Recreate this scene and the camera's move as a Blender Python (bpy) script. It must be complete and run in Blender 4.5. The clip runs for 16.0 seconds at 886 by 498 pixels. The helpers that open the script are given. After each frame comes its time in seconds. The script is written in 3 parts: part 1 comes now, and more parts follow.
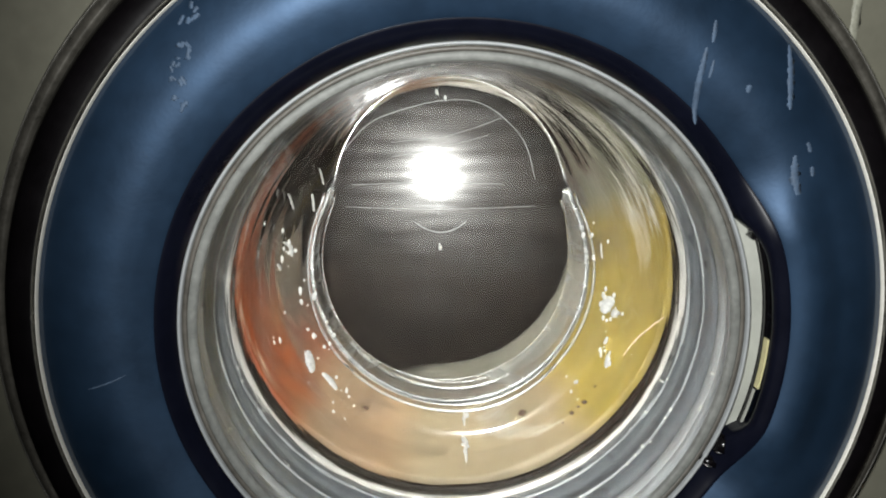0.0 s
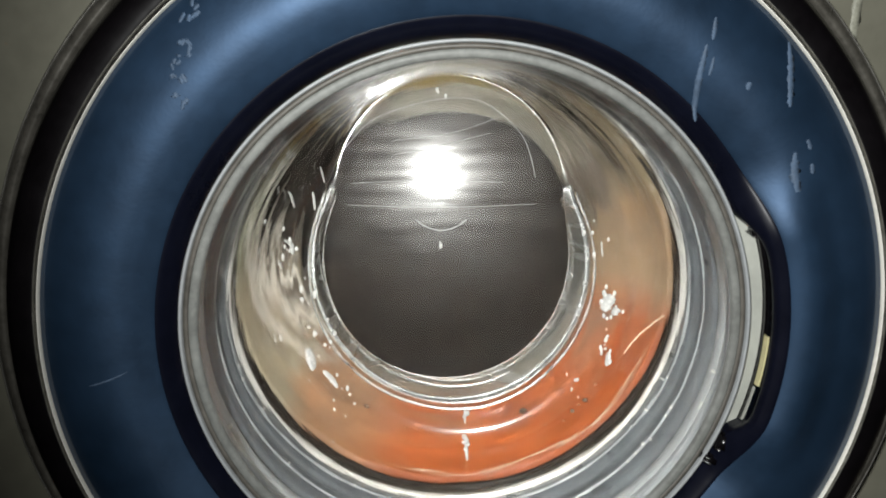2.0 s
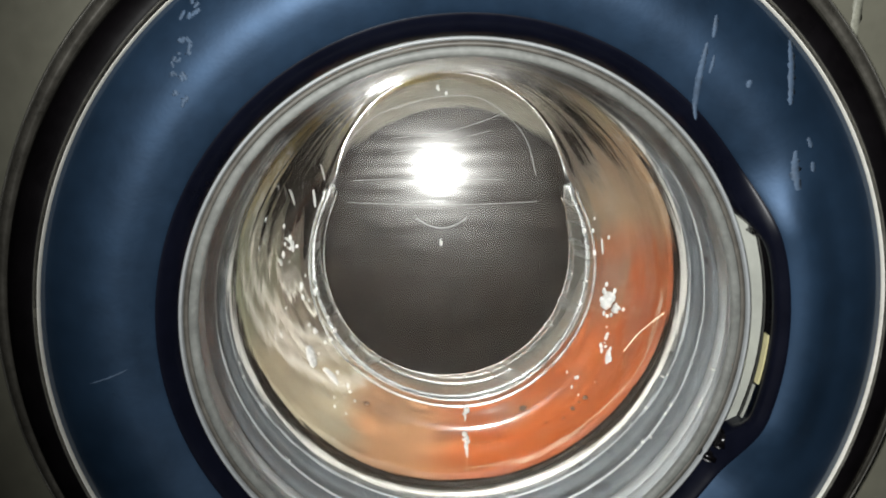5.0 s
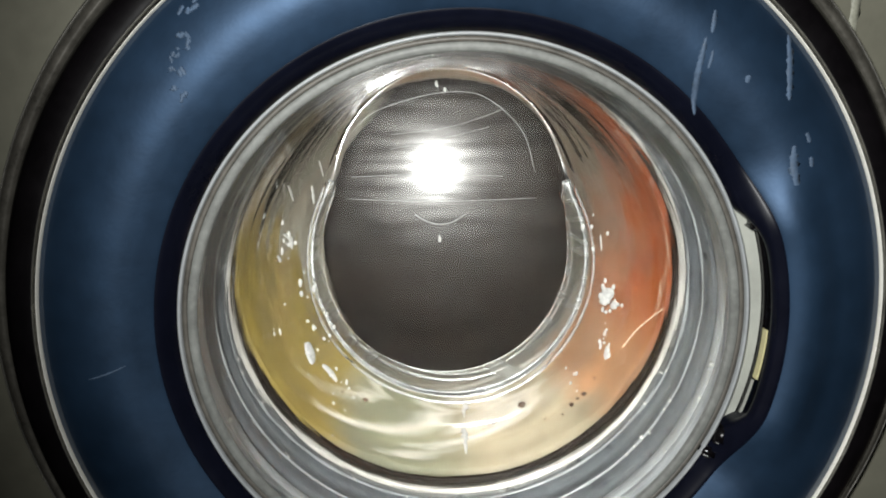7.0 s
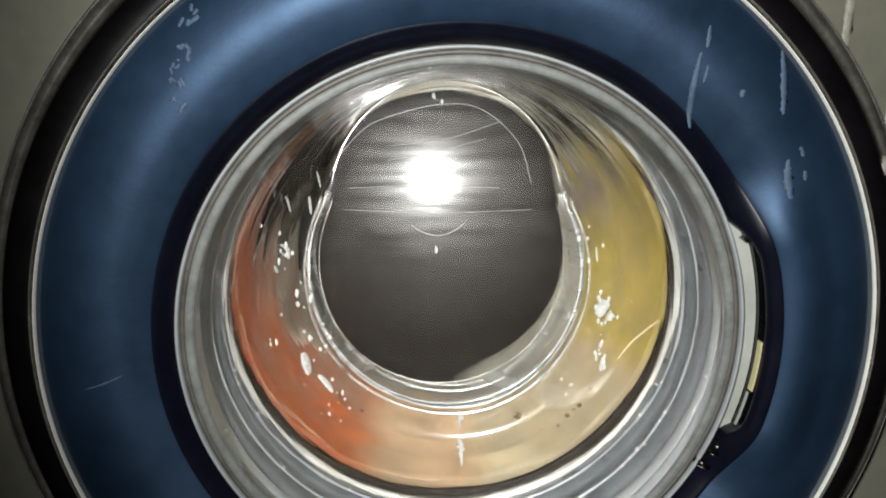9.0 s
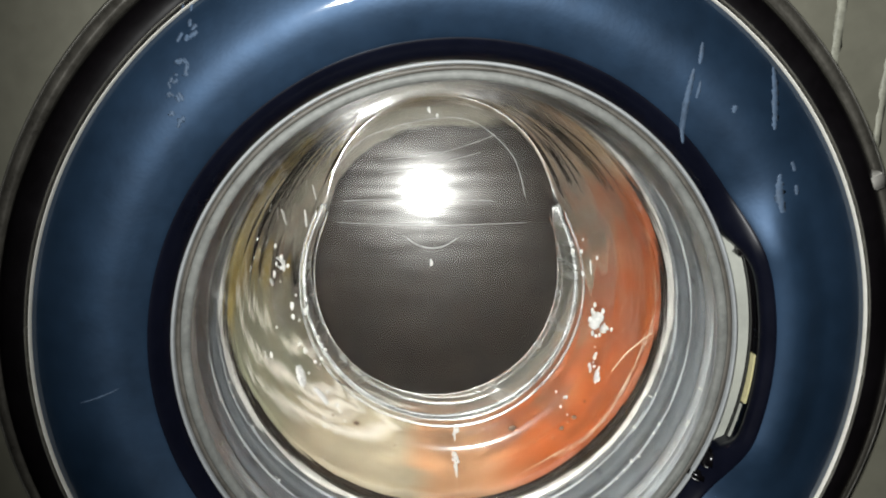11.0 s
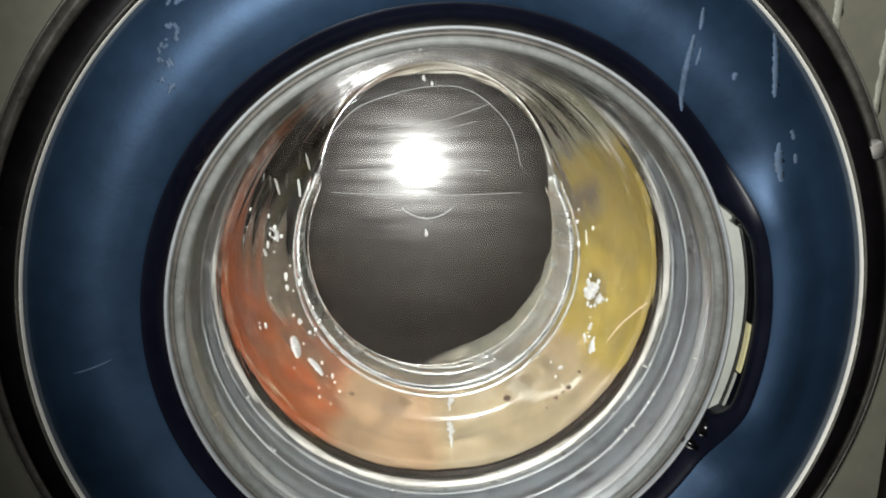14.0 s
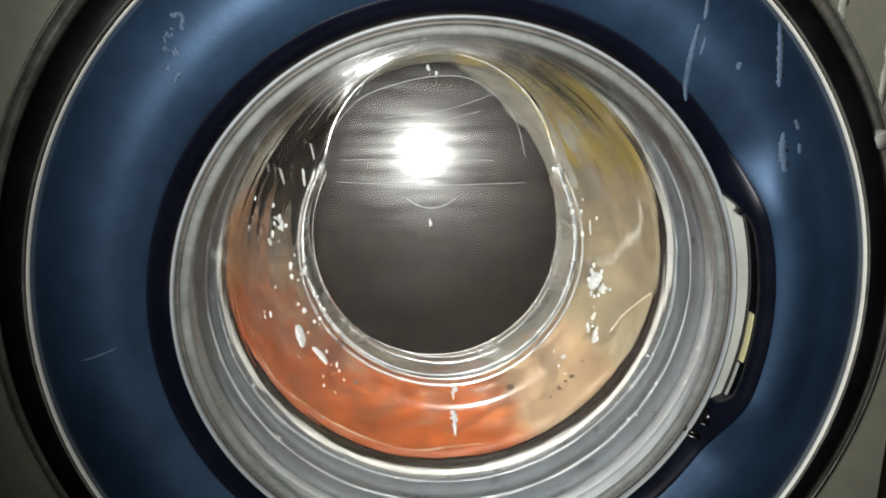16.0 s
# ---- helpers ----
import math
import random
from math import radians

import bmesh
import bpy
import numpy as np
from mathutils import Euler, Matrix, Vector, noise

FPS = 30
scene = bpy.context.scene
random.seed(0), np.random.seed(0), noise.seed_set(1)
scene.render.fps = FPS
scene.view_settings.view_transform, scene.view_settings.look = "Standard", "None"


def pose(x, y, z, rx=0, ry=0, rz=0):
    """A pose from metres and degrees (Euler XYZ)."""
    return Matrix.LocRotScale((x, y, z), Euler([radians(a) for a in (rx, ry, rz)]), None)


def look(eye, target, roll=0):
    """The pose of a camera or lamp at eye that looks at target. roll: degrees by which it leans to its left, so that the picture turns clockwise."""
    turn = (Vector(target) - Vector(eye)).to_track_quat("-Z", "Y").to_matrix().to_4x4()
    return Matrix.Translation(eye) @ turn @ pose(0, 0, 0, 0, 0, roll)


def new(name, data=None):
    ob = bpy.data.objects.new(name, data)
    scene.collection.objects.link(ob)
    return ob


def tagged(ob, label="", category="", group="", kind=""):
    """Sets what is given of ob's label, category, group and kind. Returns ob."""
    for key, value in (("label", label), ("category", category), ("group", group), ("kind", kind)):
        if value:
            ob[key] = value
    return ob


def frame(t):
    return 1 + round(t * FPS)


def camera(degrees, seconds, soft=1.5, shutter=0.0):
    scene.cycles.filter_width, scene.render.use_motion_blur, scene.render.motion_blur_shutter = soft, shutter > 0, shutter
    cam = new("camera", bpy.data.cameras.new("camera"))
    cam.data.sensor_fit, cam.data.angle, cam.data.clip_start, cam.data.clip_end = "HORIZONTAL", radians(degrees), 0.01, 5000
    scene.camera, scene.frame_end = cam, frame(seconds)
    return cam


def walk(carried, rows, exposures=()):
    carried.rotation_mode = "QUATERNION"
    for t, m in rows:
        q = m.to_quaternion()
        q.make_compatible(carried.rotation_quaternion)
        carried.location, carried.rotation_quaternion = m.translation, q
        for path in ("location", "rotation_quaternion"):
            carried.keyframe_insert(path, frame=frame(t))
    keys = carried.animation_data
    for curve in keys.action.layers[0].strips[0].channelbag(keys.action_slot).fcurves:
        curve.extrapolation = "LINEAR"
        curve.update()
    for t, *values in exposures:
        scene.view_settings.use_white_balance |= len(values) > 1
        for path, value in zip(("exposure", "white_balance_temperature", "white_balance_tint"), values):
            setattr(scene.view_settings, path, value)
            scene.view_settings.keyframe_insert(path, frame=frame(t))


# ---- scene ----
cam = camera(62.0, 16.0, soft=2.0, shutter=0.13)
walk(cam, [
    (0.0, pose(-0.0333, -0.3886, 0.5898, 77.92, 0.00, -2.61)),
    (0.5, pose(-0.0326, -0.3888, 0.5905, 77.94, -0.02, -2.58)),
    (1.0, pose(-0.0329, -0.3886, 0.5884, 77.97, 0.00, -2.66)),
    (1.5, pose(-0.0324, -0.3885, 0.5884, 77.72, 0.06, -2.59)),
    (2.0, pose(-0.0327, -0.3896, 0.5883, 77.94, 0.03, -2.50)),
    (2.5, pose(-0.0326, -0.3907, 0.5889, 78.23, -0.01, -2.37)),
    (3.0, pose(-0.0312, -0.3912, 0.5896, 78.36, -0.03, -2.12)),
    (3.5, pose(-0.0312, -0.3912, 0.5890, 78.38, -0.06, -2.23)),
    (4.0, pose(-0.0313, -0.3906, 0.5889, 78.13, 0.01, -2.24)),
    (6.5, pose(-0.0325, -0.3895, 0.5882, 77.58, -0.02, -2.57)),
    (7.0, pose(-0.0327, -0.3900, 0.5870, 77.61, 0.03, -2.57)),
    (7.5, pose(-0.0335, -0.3906, 0.5875, 77.86, 0.00, -2.68)),
    (8.0, pose(-0.0334, -0.3913, 0.5871, 78.20, -0.03, -2.70)),
    (10.5, pose(-0.0366, -0.3930, 0.5893, 78.67, -0.60, -3.45)),
    (11.0, pose(-0.0367, -0.3942, 0.5895, 79.30, -0.44, -3.54)),
    (11.5, pose(-0.0346, -0.3930, 0.5901, 78.97, -0.29, -3.44)),
    (12.0, pose(-0.0380, -0.3927, 0.5882, 78.63, -0.28, -3.78)),
    (12.5, pose(-0.0391, -0.3932, 0.5885, 78.39, -0.29, -3.92)),
    (13.0, pose(-0.0392, -0.3938, 0.5871, 78.30, -0.43, -4.03)),
    (13.5, pose(-0.0386, -0.3920, 0.5878, 77.73, -0.57, -4.02)),
    (14.0, pose(-0.0387, -0.3906, 0.5869, 77.19, -0.55, -4.15)),
    (14.5, pose(-0.0392, -0.3913, 0.5870, 76.82, -0.58, -4.10)),
    (15.0, pose(-0.0389, -0.3927, 0.5871, 76.93, -0.64, -4.00)),
    (15.5, pose(-0.0390, -0.3927, 0.5868, 76.82, -0.63, -4.00)),
    (16.0, pose(-0.0387, -0.3926, 0.5864, 76.48, -0.59, -3.81)),
])

# ---------------------------------------------------------------- light
ZC = 0.45                      # height of the door's centre over the floor
world = bpy.data.worlds.new("night")
world.use_nodes = True
world.node_tree.nodes["Background"].inputs["Color"].default_value = (0.5, 0.55, 0.65, 1)
world.node_tree.nodes["Background"].inputs["Strength"].default_value = 0.05
scene.world = world

# the torch beside the lens lights the dark room
torch_data = bpy.data.lights.new("torch", "SPOT")
torch_data.energy = 14.6
torch_data.shadow_soft_size = 0.013
torch_data.spot_size = radians(117)
torch_data.spot_blend = 0.8
torch_data.color = (0.97, 0.98, 0.965)
torch = new("torch", torch_data)
torch.matrix_world = look((-0.058, -0.392, ZC + 0.166), (0.150, 0.1, ZC + 0.100))

# ---------------------------------------------------------------- materials


def material(name, colour, rough=0.5, metal=0.0, vary=0.15, scale=40.0, bump=0.0, bump_scale=200.0, coat=0.0, coat_rough=0.05,
             dark=None, stretch=(1, 1, 1), spec=0.5, sheen=0.0):
    m = bpy.data.materials.new(name)
    m.use_nodes = True
    nt = m.node_tree
    b = nt.nodes["Principled BSDF"]
    tc = nt.nodes.new("ShaderNodeTexCoord")
    mp = nt.nodes.new("ShaderNodeMapping")
    mp.inputs["Scale"].default_value = stretch
    nt.links.new(tc.outputs["Object"], mp.inputs["Vector"])
    n1 = nt.nodes.new("ShaderNodeTexNoise")
    n1.inputs["Scale"].default_value = scale
    n1.inputs["Detail"].default_value = 6
    n1.inputs["Roughness"].default_value = 0.65
    nt.links.new(mp.outputs["Vector"], n1.inputs["Vector"])
    n2 = nt.nodes.new("ShaderNodeTexNoise")
    n2.inputs["Scale"].default_value = scale * 7
    n2.inputs["Detail"].default_value = 3
    nt.links.new(mp.outputs["Vector"], n2.inputs["Vector"])
    add = nt.nodes.new("ShaderNodeMath")
    add.operation = "MULTIPLY_ADD"
    add.inputs[1].default_value = 0.45
    nt.links.new(n2.outputs["Fac"], add.inputs[0])
    nt.links.new(n1.outputs["Fac"], add.inputs[2])
    ramp = nt.nodes.new("ShaderNodeValToRGB")
    low = dark or tuple(c * (1 - vary * 1.6) for c in colour)
    high = tuple(min(1, c * (1 + vary)) for c in colour)
    ramp.color_ramp.elements[0].position = 0.45
    ramp.color_ramp.elements[1].position = 0.98
    ramp.color_ramp.elements[0].color = (*low, 1)
    ramp.color_ramp.elements[1].color = (*high, 1)
    nt.links.new(add.outputs[0], ramp.inputs["Fac"])
    nt.links.new(ramp.outputs["Color"], b.inputs["Base Color"])
    b.inputs["Roughness"].default_value = rough
    b.inputs["Metallic"].default_value = metal
    b.inputs["Specular IOR Level"].default_value = spec
    b.inputs["Coat Weight"].default_value = coat
    b.inputs["Coat Roughness"].default_value = coat_rough
    b.inputs["Sheen Weight"].default_value = sheen
    rr = nt.nodes.new("ShaderNodeMapRange")
    rr.inputs["From Min"].default_value = 0.3
    rr.inputs["From Max"].default_value = 0.7
    rr.inputs["To Min"].default_value = max(0.02, rough * 0.85)
    rr.inputs["To Max"].default_value = min(1, rough * 1.2)
    nt.links.new(n1.outputs["Fac"], rr.inputs["Value"])
    nt.links.new(rr.outputs["Result"], b.inputs["Roughness"])
    if bump:
        n3 = nt.nodes.new("ShaderNodeTexNoise")
        n3.inputs["Scale"].default_value = bump_scale
        n3.inputs["Detail"].default_value = 4
        nt.links.new(mp.outputs["Vector"], n3.inputs["Vector"])
        bp = nt.nodes.new("ShaderNodeBump")
        bp.inputs["Strength"].default_value = bump
        bp.inputs["Distance"].default_value = 0.002
        nt.links.new(n3.outputs["Fac"], bp.inputs["Height"])
        nt.links.new(bp.outputs["Normal"], b.inputs["Normal"])
    return m


def clear_glass(name, film=0.05, film_rough=0.16, wave=0.0):
    """Clear moulded glass with a faint smeary film that spreads highlights."""
    m = bpy.data.materials.new(name)
    m.use_nodes = True
    nt = m.node_tree
    b = nt.nodes["Principled BSDF"]
    b.inputs["Base Color"].default_value = (0.97, 0.98, 0.97, 1)
    b.inputs["Transmission Weight"].default_value = 1.0
    b.inputs["IOR"].default_value = 1.5
    b.inputs["Roughness"].default_value = 0.015
    gl = nt.nodes.new("ShaderNodeBsdfGlossy")
    gl.inputs["Roughness"].default_value = film_rough
    gl.inputs["Color"].default_value = (0.9, 0.92, 0.9, 1)
    mix = nt.nodes.new("ShaderNodeMixShader")
    tc = nt.nodes.new("ShaderNodeTexCoord")
    n = nt.nodes.new("ShaderNodeTexNoise")
    n.inputs["Scale"].default_value = 1
    n.inputs["Detail"].default_value = 4
    wipe = nt.nodes.new("ShaderNodeMapping")
    wipe.inputs["Scale"].default_value = (14, 30, 150)
    nt.links.new(tc.outputs["Object"], wipe.inputs["Vector"])
    nt.links.new(wipe.outputs["Vector"], n.inputs["Vector"])
    mr = nt.nodes.new("ShaderNodeMapRange")
    mr.inputs["From Min"].default_value = 0.35
    mr.inputs["From Max"].default_value = 0.7
    mr.inputs["To Min"].default_value = film * 0.45
    mr.inputs["To Max"].default_value = film * 1.5
    nt.links.new(n.outputs["Fac"], mr.inputs["Value"])
    nt.links.new(mr.outputs["Result"], mix.inputs["Fac"])
    if wave:
        n2 = nt.nodes.new("ShaderNodeTexNoise")
        n2.inputs["Scale"].default_value = 1
        n2.inputs["Detail"].default_value = 3
        mp = nt.nodes.new("ShaderNodeMapping")
        mp.inputs["Scale"].default_value = (7, 75, 7)
        nt.links.new(tc.outputs["Object"], mp.inputs["Vector"])
        nt.links.new(mp.outputs["Vector"], n2.inputs["Vector"])
        bp = nt.nodes.new("ShaderNodeBump")
        bp.inputs["Strength"].default_value = wave
        bp.inputs["Distance"].default_value = 0.004
        fine = nt.nodes.new("ShaderNodeTexNoise")
        fine.inputs["Scale"].default_value = 1
        fine.inputs["Detail"].default_value = 5
        mp2 = nt.nodes.new("ShaderNodeMapping")
        mp2.inputs["Scale"].default_value = (120, 55, 120)
        nt.links.new(tc.outputs["Object"], mp2.inputs["Vector"])
        nt.links.new(mp2.outputs["Vector"], fine.inputs["Vector"])
        both = nt.nodes.new("ShaderNodeMath")
        both.operation = "MULTIPLY_ADD"
        both.inputs[1].default_value = 0.22
        nt.links.new(fine.outputs["Fac"], both.inputs[0])
        nt.links.new(n2.outputs["Fac"], both.inputs[2])
        nt.links.new(both.outputs[0], bp.inputs["Height"])
        nt.links.new(bp.outputs["Normal"], b.inputs["Normal"])
        nt.links.new(bp.outputs["Normal"], gl.inputs["Normal"])
    out = nt.nodes["Material Output"]
    nt.links.new(b.outputs["BSDF"], mix.inputs[1])
    if wave:
        # fine wiped streaks in the film, and a broader haze
        streak = nt.nodes.new("ShaderNodeBump")
        streak.inputs["Strength"].default_value = 0.06
        streak.inputs["Distance"].default_value = 0.0012
        nt.links.new(n.outputs["Fac"], streak.inputs["Height"])
        nt.links.new(streak.outputs["Normal"], gl.inputs["Normal"])
        haze = nt.nodes.new("ShaderNodeBsdfGlossy")
        haze.inputs["Roughness"].default_value = 0.22
        haze.inputs["Color"].default_value = (0.9, 0.88, 0.84, 1)
        lobes = nt.nodes.new("ShaderNodeMixShader")
        lobes.inputs["Fac"].default_value = 0.32
        nt.links.new(gl.outputs["BSDF"], lobes.inputs[1])
        nt.links.new(haze.outputs["BSDF"], lobes.inputs[2])
        nt.links.new(lobes.outputs["Shader"], mix.inputs[2])
    else:
        nt.links.new(gl.outputs["BSDF"], mix.inputs[2])
    nt.links.new(mix.outputs["Shader"], out.inputs["Surface"])
    if wave:
        # a dried grey-brown soap film in blotches and runs
        soap = nt.nodes.new("ShaderNodeBsdfDiffuse")
        soap.inputs["Color"].default_value = (0.32, 0.23, 0.16, 1)
        runs = nt.nodes.new("ShaderNodeTexNoise")
        runs.inputs["Scale"].default_value = 1
        runs.inputs["Detail"].default_value = 7
        runs.inputs["Roughness"].default_value = 0.7
        mp3 = nt.nodes.new("ShaderNodeMapping")
        mp3.inputs["Scale"].default_value = (95, 40, 60)
        nt.links.new(tc.outputs["Object"], mp3.inputs["Vector"])
        nt.links.new(mp3.outputs["Vector"], runs.inputs["Vector"])
        amount = nt.nodes.new("ShaderNodeMapRange")
        amount.inputs["From Min"].default_value = 0.45
        amount.inputs["From Max"].default_value = 0.72
        amount.inputs["To Max"].default_value = 0.045
        nt.links.new(runs.outputs["Fac"], amount.inputs["Value"])
        over = nt.nodes.new("ShaderNodeMixShader")
        nt.links.new(amount.outputs["Result"], over.inputs["Fac"])
        nt.links.new(mix.outputs["Shader"], over.inputs[1])
        nt.links.new(soap.outputs["BSDF"], over.inputs[2])
        nt.links.new(over.outputs["Shader"], out.inputs["Surface"])
    return m


BLUE = material("navy_plastic", (0.0168, 0.0405, 0.080), rough=0.48, metal=0.62, vary=0.2, scale=9, bump=0.03, bump_scale=400, coat=1.0, coat_rough=0.05)
LIP = material("dark_navy_lip", (0.0030, 0.0036, 0.0080), rough=0.30, vary=0.2, scale=20, spec=0.12)
BLACK = material("black_gloss_plastic", (0.003, 0.0025, 0.003), rough=0.22, vary=0.3, scale=30)
CHROME = material("satin_chrome", (0.62, 0.60, 0.55), rough=0.38, metal=0.55, vary=0.1, scale=60)
TRIM = material("white_trim", (0.78, 0.76, 0.68), rough=0.3, vary=0.08, scale=60)
RIM = material("grey_outer_rim", (0.085, 0.080, 0.068), rough=0.30, vary=0.35, scale=70, metal=0.3, bump=0.1, bump_scale=120)
PANEL = material("silver_grey_panel", (0.165, 0.161, 0.124), rough=0.45, vary=0.12, scale=12, metal=0.15, bump=0.03, bump_scale=500)
RUBBER = material("grey_rubber", (0.125, 0.138, 0.148), rough=0.30, vary=0.22, scale=35, bump=0.12, bump_scale=150)
RUBBER_PALE = material("pale_grey_rubber", (0.29, 0.305, 0.31), rough=0.36, vary=0.12, scale=45, bump=0.05, bump_scale=150)
RUBBER_DARK = material("dark_rubber", (0.085, 0.078, 0.066), rough=0.5, vary=0.3, scale=40)
DARK_STEEL = material("near_black_steel", (0.0125, 0.0075, 0.0045), rough=0.6, metal=0.2, vary=0.3, scale=18, spec=0.2)
STRIP = material("yellowed_plastic", (0.52, 0.48, 0.26), rough=0.45, vary=0.15, scale=60)
PLATE = material("beige_grey_plate", (0.36, 0.37, 0.33), rough=0.5, vary=0.1, scale=30)
STREAK = material("dried_streak", (0.270, 0.270, 0.215), rough=0.6, vary=0.3, scale=90)
STAIN = material("limescale", (0.048, 0.080, 0.130), rough=0.7, vary=0.3, scale=150)
SPECK = material("brown_dirt", (0.10, 0.055, 0.03), rough=0.7, vary=0.3, scale=200)
THREAD = material("pale_thread", (0.66, 0.50, 0.36), rough=0.7, vary=0.15, scale=200)
GLASS = clear_glass("bowl_glass", film=0.0185, film_rough=0.085, wave=0.075)
BEAD = clear_glass("highlight_bead", film=0.14, film_rough=0.22)
RIM_GLASS = clear_glass("frosted_rim_glass", film=0.24, film_rough=0.42)
# opaque white that paints glints on drops and glass
GLINT = material("white_glint", (0.68, 0.68, 0.64), rough=0.22, vary=0.2, scale=300, bump=0.3, bump_scale=900, coat=1.0, coat_rough=0.08)
FLANGE = material("milky_flange", (0.165, 0.170, 0.158), rough=0.5, vary=0.25, scale=50, bump=0.05, bump_scale=150, spec=0.3)
BRIGHT = material("bright_edge_metal", (0.42, 0.41, 0.37), rough=0.24, metal=0.85, vary=0.3, scale=60)
HAIRLINE = material("pale_hairline", (0.42, 0.42, 0.40), rough=0.25, vary=0.1, scale=200)
WALL = material("dim_plaster", (0.42, 0.40, 0.36), rough=0.8, vary=0.1, scale=4, bump=0.1, bump_scale=60)
FLOOR = material("dim_floor_tile", (0.22, 0.18, 0.15), rough=0.5, vary=0.15, scale=5)


def cloth(name, colour, dark, mid=0, half=180, inner=(0.25, 0.20, 0.135), ends=(0.38, 0.30, 0.18), r0=0.138, r1=0.151, soft=16):
    """Wet cloth: its colour blends to a second tone towards the inner edge and a third towards both sides of the piece.
    """
    colour, dark, inner, ends = [tuple(0.84 * v for v in c) for c in (colour, dark, inner, ends)]
    m = material(name, colour, rough=0.5, vary=0.38, scale=75, bump=1.0, bump_scale=260, dark=dark, coat=0.15, coat_rough=0.3, sheen=0.1)
    nt = m.node_tree
    bsdf = nt.nodes["Principled BSDF"]
    base = bsdf.inputs["Base Color"].links[0].from_socket
    tc = nt.nodes.new("ShaderNodeTexCoord")
    rot = nt.nodes.new("ShaderNodeVectorRotate")
    rot.rotation_type = "Y_AXIS"
    rot.inputs["Angle"].default_value = radians(-mid)
    nt.links.new(tc.outputs["Object"], rot.inputs["Vector"])
    sep = nt.nodes.new("ShaderNodeSeparateXYZ")
    nt.links.new(rot.outputs["Vector"], sep.inputs["Vector"])

    def calc(kind, a, c=None):
        n = nt.nodes.new("ShaderNodeMath")
        n.operation = kind
        for k, v in enumerate((a, c)):
            if v is None:
                continue
            if isinstance(v, (int, float)):
                n.inputs[k].default_value = v
            else:
                nt.links.new(v, n.inputs[k])
        return n.outputs[0]

    blot = nt.nodes.new("ShaderNodeTexNoise")
    blot.inputs["Scale"].default_value = 34
    blot.inputs["Detail"].default_value = 6
    blot.inputs["Roughness"].default_value = 0.7
    nt.links.new(tc.outputs["Object"], blot.inputs["Vector"])
    jitter = calc("SUBTRACT", blot.outputs["Fac"], 0.5)
    radius = calc("SQRT", calc("ADD", calc("MULTIPLY", sep.outputs["X"], sep.outputs["X"]), calc("MULTIPLY", sep.outputs["Z"], sep.outputs["Z"])))
    radius = calc("ADD", radius, calc("MULTIPLY", jitter, 0.055))
    angle = calc("ABSOLUTE", calc("MULTIPLY", calc("ARCTAN2", sep.outputs["X"], sep.outputs["Z"]), 57.2958))
    angle = calc("ADD", angle, calc("MULTIPLY", jitter, 34.0))

    def blend(value, lo, hi, low, high_socket):
        mr = nt.nodes.new("ShaderNodeMapRange")
        mr.interpolation_type = "SMOOTHSTEP"
        mr.inputs["From Min"].default_value = lo
        mr.inputs["From Max"].default_value = hi
        nt.links.new(value, mr.inputs["Value"])
        mix = nt.nodes.new("ShaderNodeMix")
        mix.data_type = "RGBA"
        nt.links.new(mr.outputs["Result"], mix.inputs["Factor"])
        sockets = [s for s in mix.inputs if s.type == "RGBA"]
        sockets[0].default_value = (*low, 1)
        nt.links.new(high_socket, sockets[1])
        return [s for s in mix.outputs if s.type == "RGBA"][0]

    if half < 180:
        base = blend(angle, half + 2, half - soft, ends, base)
    base = blend(radius, r0, r1, inner, base)
    nt.links.new(base, bsdf.inputs["Base Color"])
    return m


ORANGE = cloth("wet_orange_cloth", (0.37, 0.073, 0.006), (0.23, 0.047, 0.005), 168, 62, inner=(0.26, 0.195, 0.125), ends=(0.42, 0.215, 0.100), r0=0.142, r1=0.159, soft=24)
PEACH = cloth("wet_peach_cloth", (0.40, 0.265, 0.150), (0.25, 0.165, 0.095), 102, 20, ends=(0.42, 0.27, 0.145))
APRICOT = cloth("wet_apricot_cloth", (0.38, 0.19, 0.085), (0.23, 0.12, 0.058), 236, 18, inner=(0.24, 0.19, 0.13), ends=(0.43, 0.19, 0.08))
YELLOW = cloth("wet_yellow_cloth", (0.40, 0.295, 0.056), (0.23, 0.165, 0.034), 0, 48, inner=(0.30, 0.26, 0.14), ends=(0.42, 0.33, 0.13), r0=0.124, r1=0.138)
CREAM = cloth("wet_cream_cloth", (0.35, 0.275, 0.165), (0.19, 0.15, 0.085), 61, 33, ends=(0.42, 0.31, 0.165))
PALE = cloth("wet_pale_cloth", (0.48, 0.41, 0.28), (0.28, 0.23, 0.145), 268, 26, inner=(0.26, 0.215, 0.155), ends=(0.34, 0.28, 0.18))
SAGE = cloth("wet_sage_cloth", (0.28, 0.28, 0.18), (0.18, 0.18, 0.11), 306, 24, inner=(0.22, 0.20, 0.15), ends=(0.34, 0.30, 0.19))
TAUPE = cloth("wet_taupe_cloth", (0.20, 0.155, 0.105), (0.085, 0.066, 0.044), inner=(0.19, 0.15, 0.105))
# the white stands in for the highlight on wet hems
HEM_SHINE = cloth("highlight_white_hem", (0.74, 0.70, 0.61), (0.58, 0.54, 0.46), inner=(0.70, 0.66, 0.57))
GREY = cloth("wet_grey_cloth", (0.24, 0.225, 0.175), (0.14, 0.13, 0.10), inner=(0.22, 0.21, 0.165), r0=0.09, r1=0.12)

# ---------------------------------------------------------------- building helpers


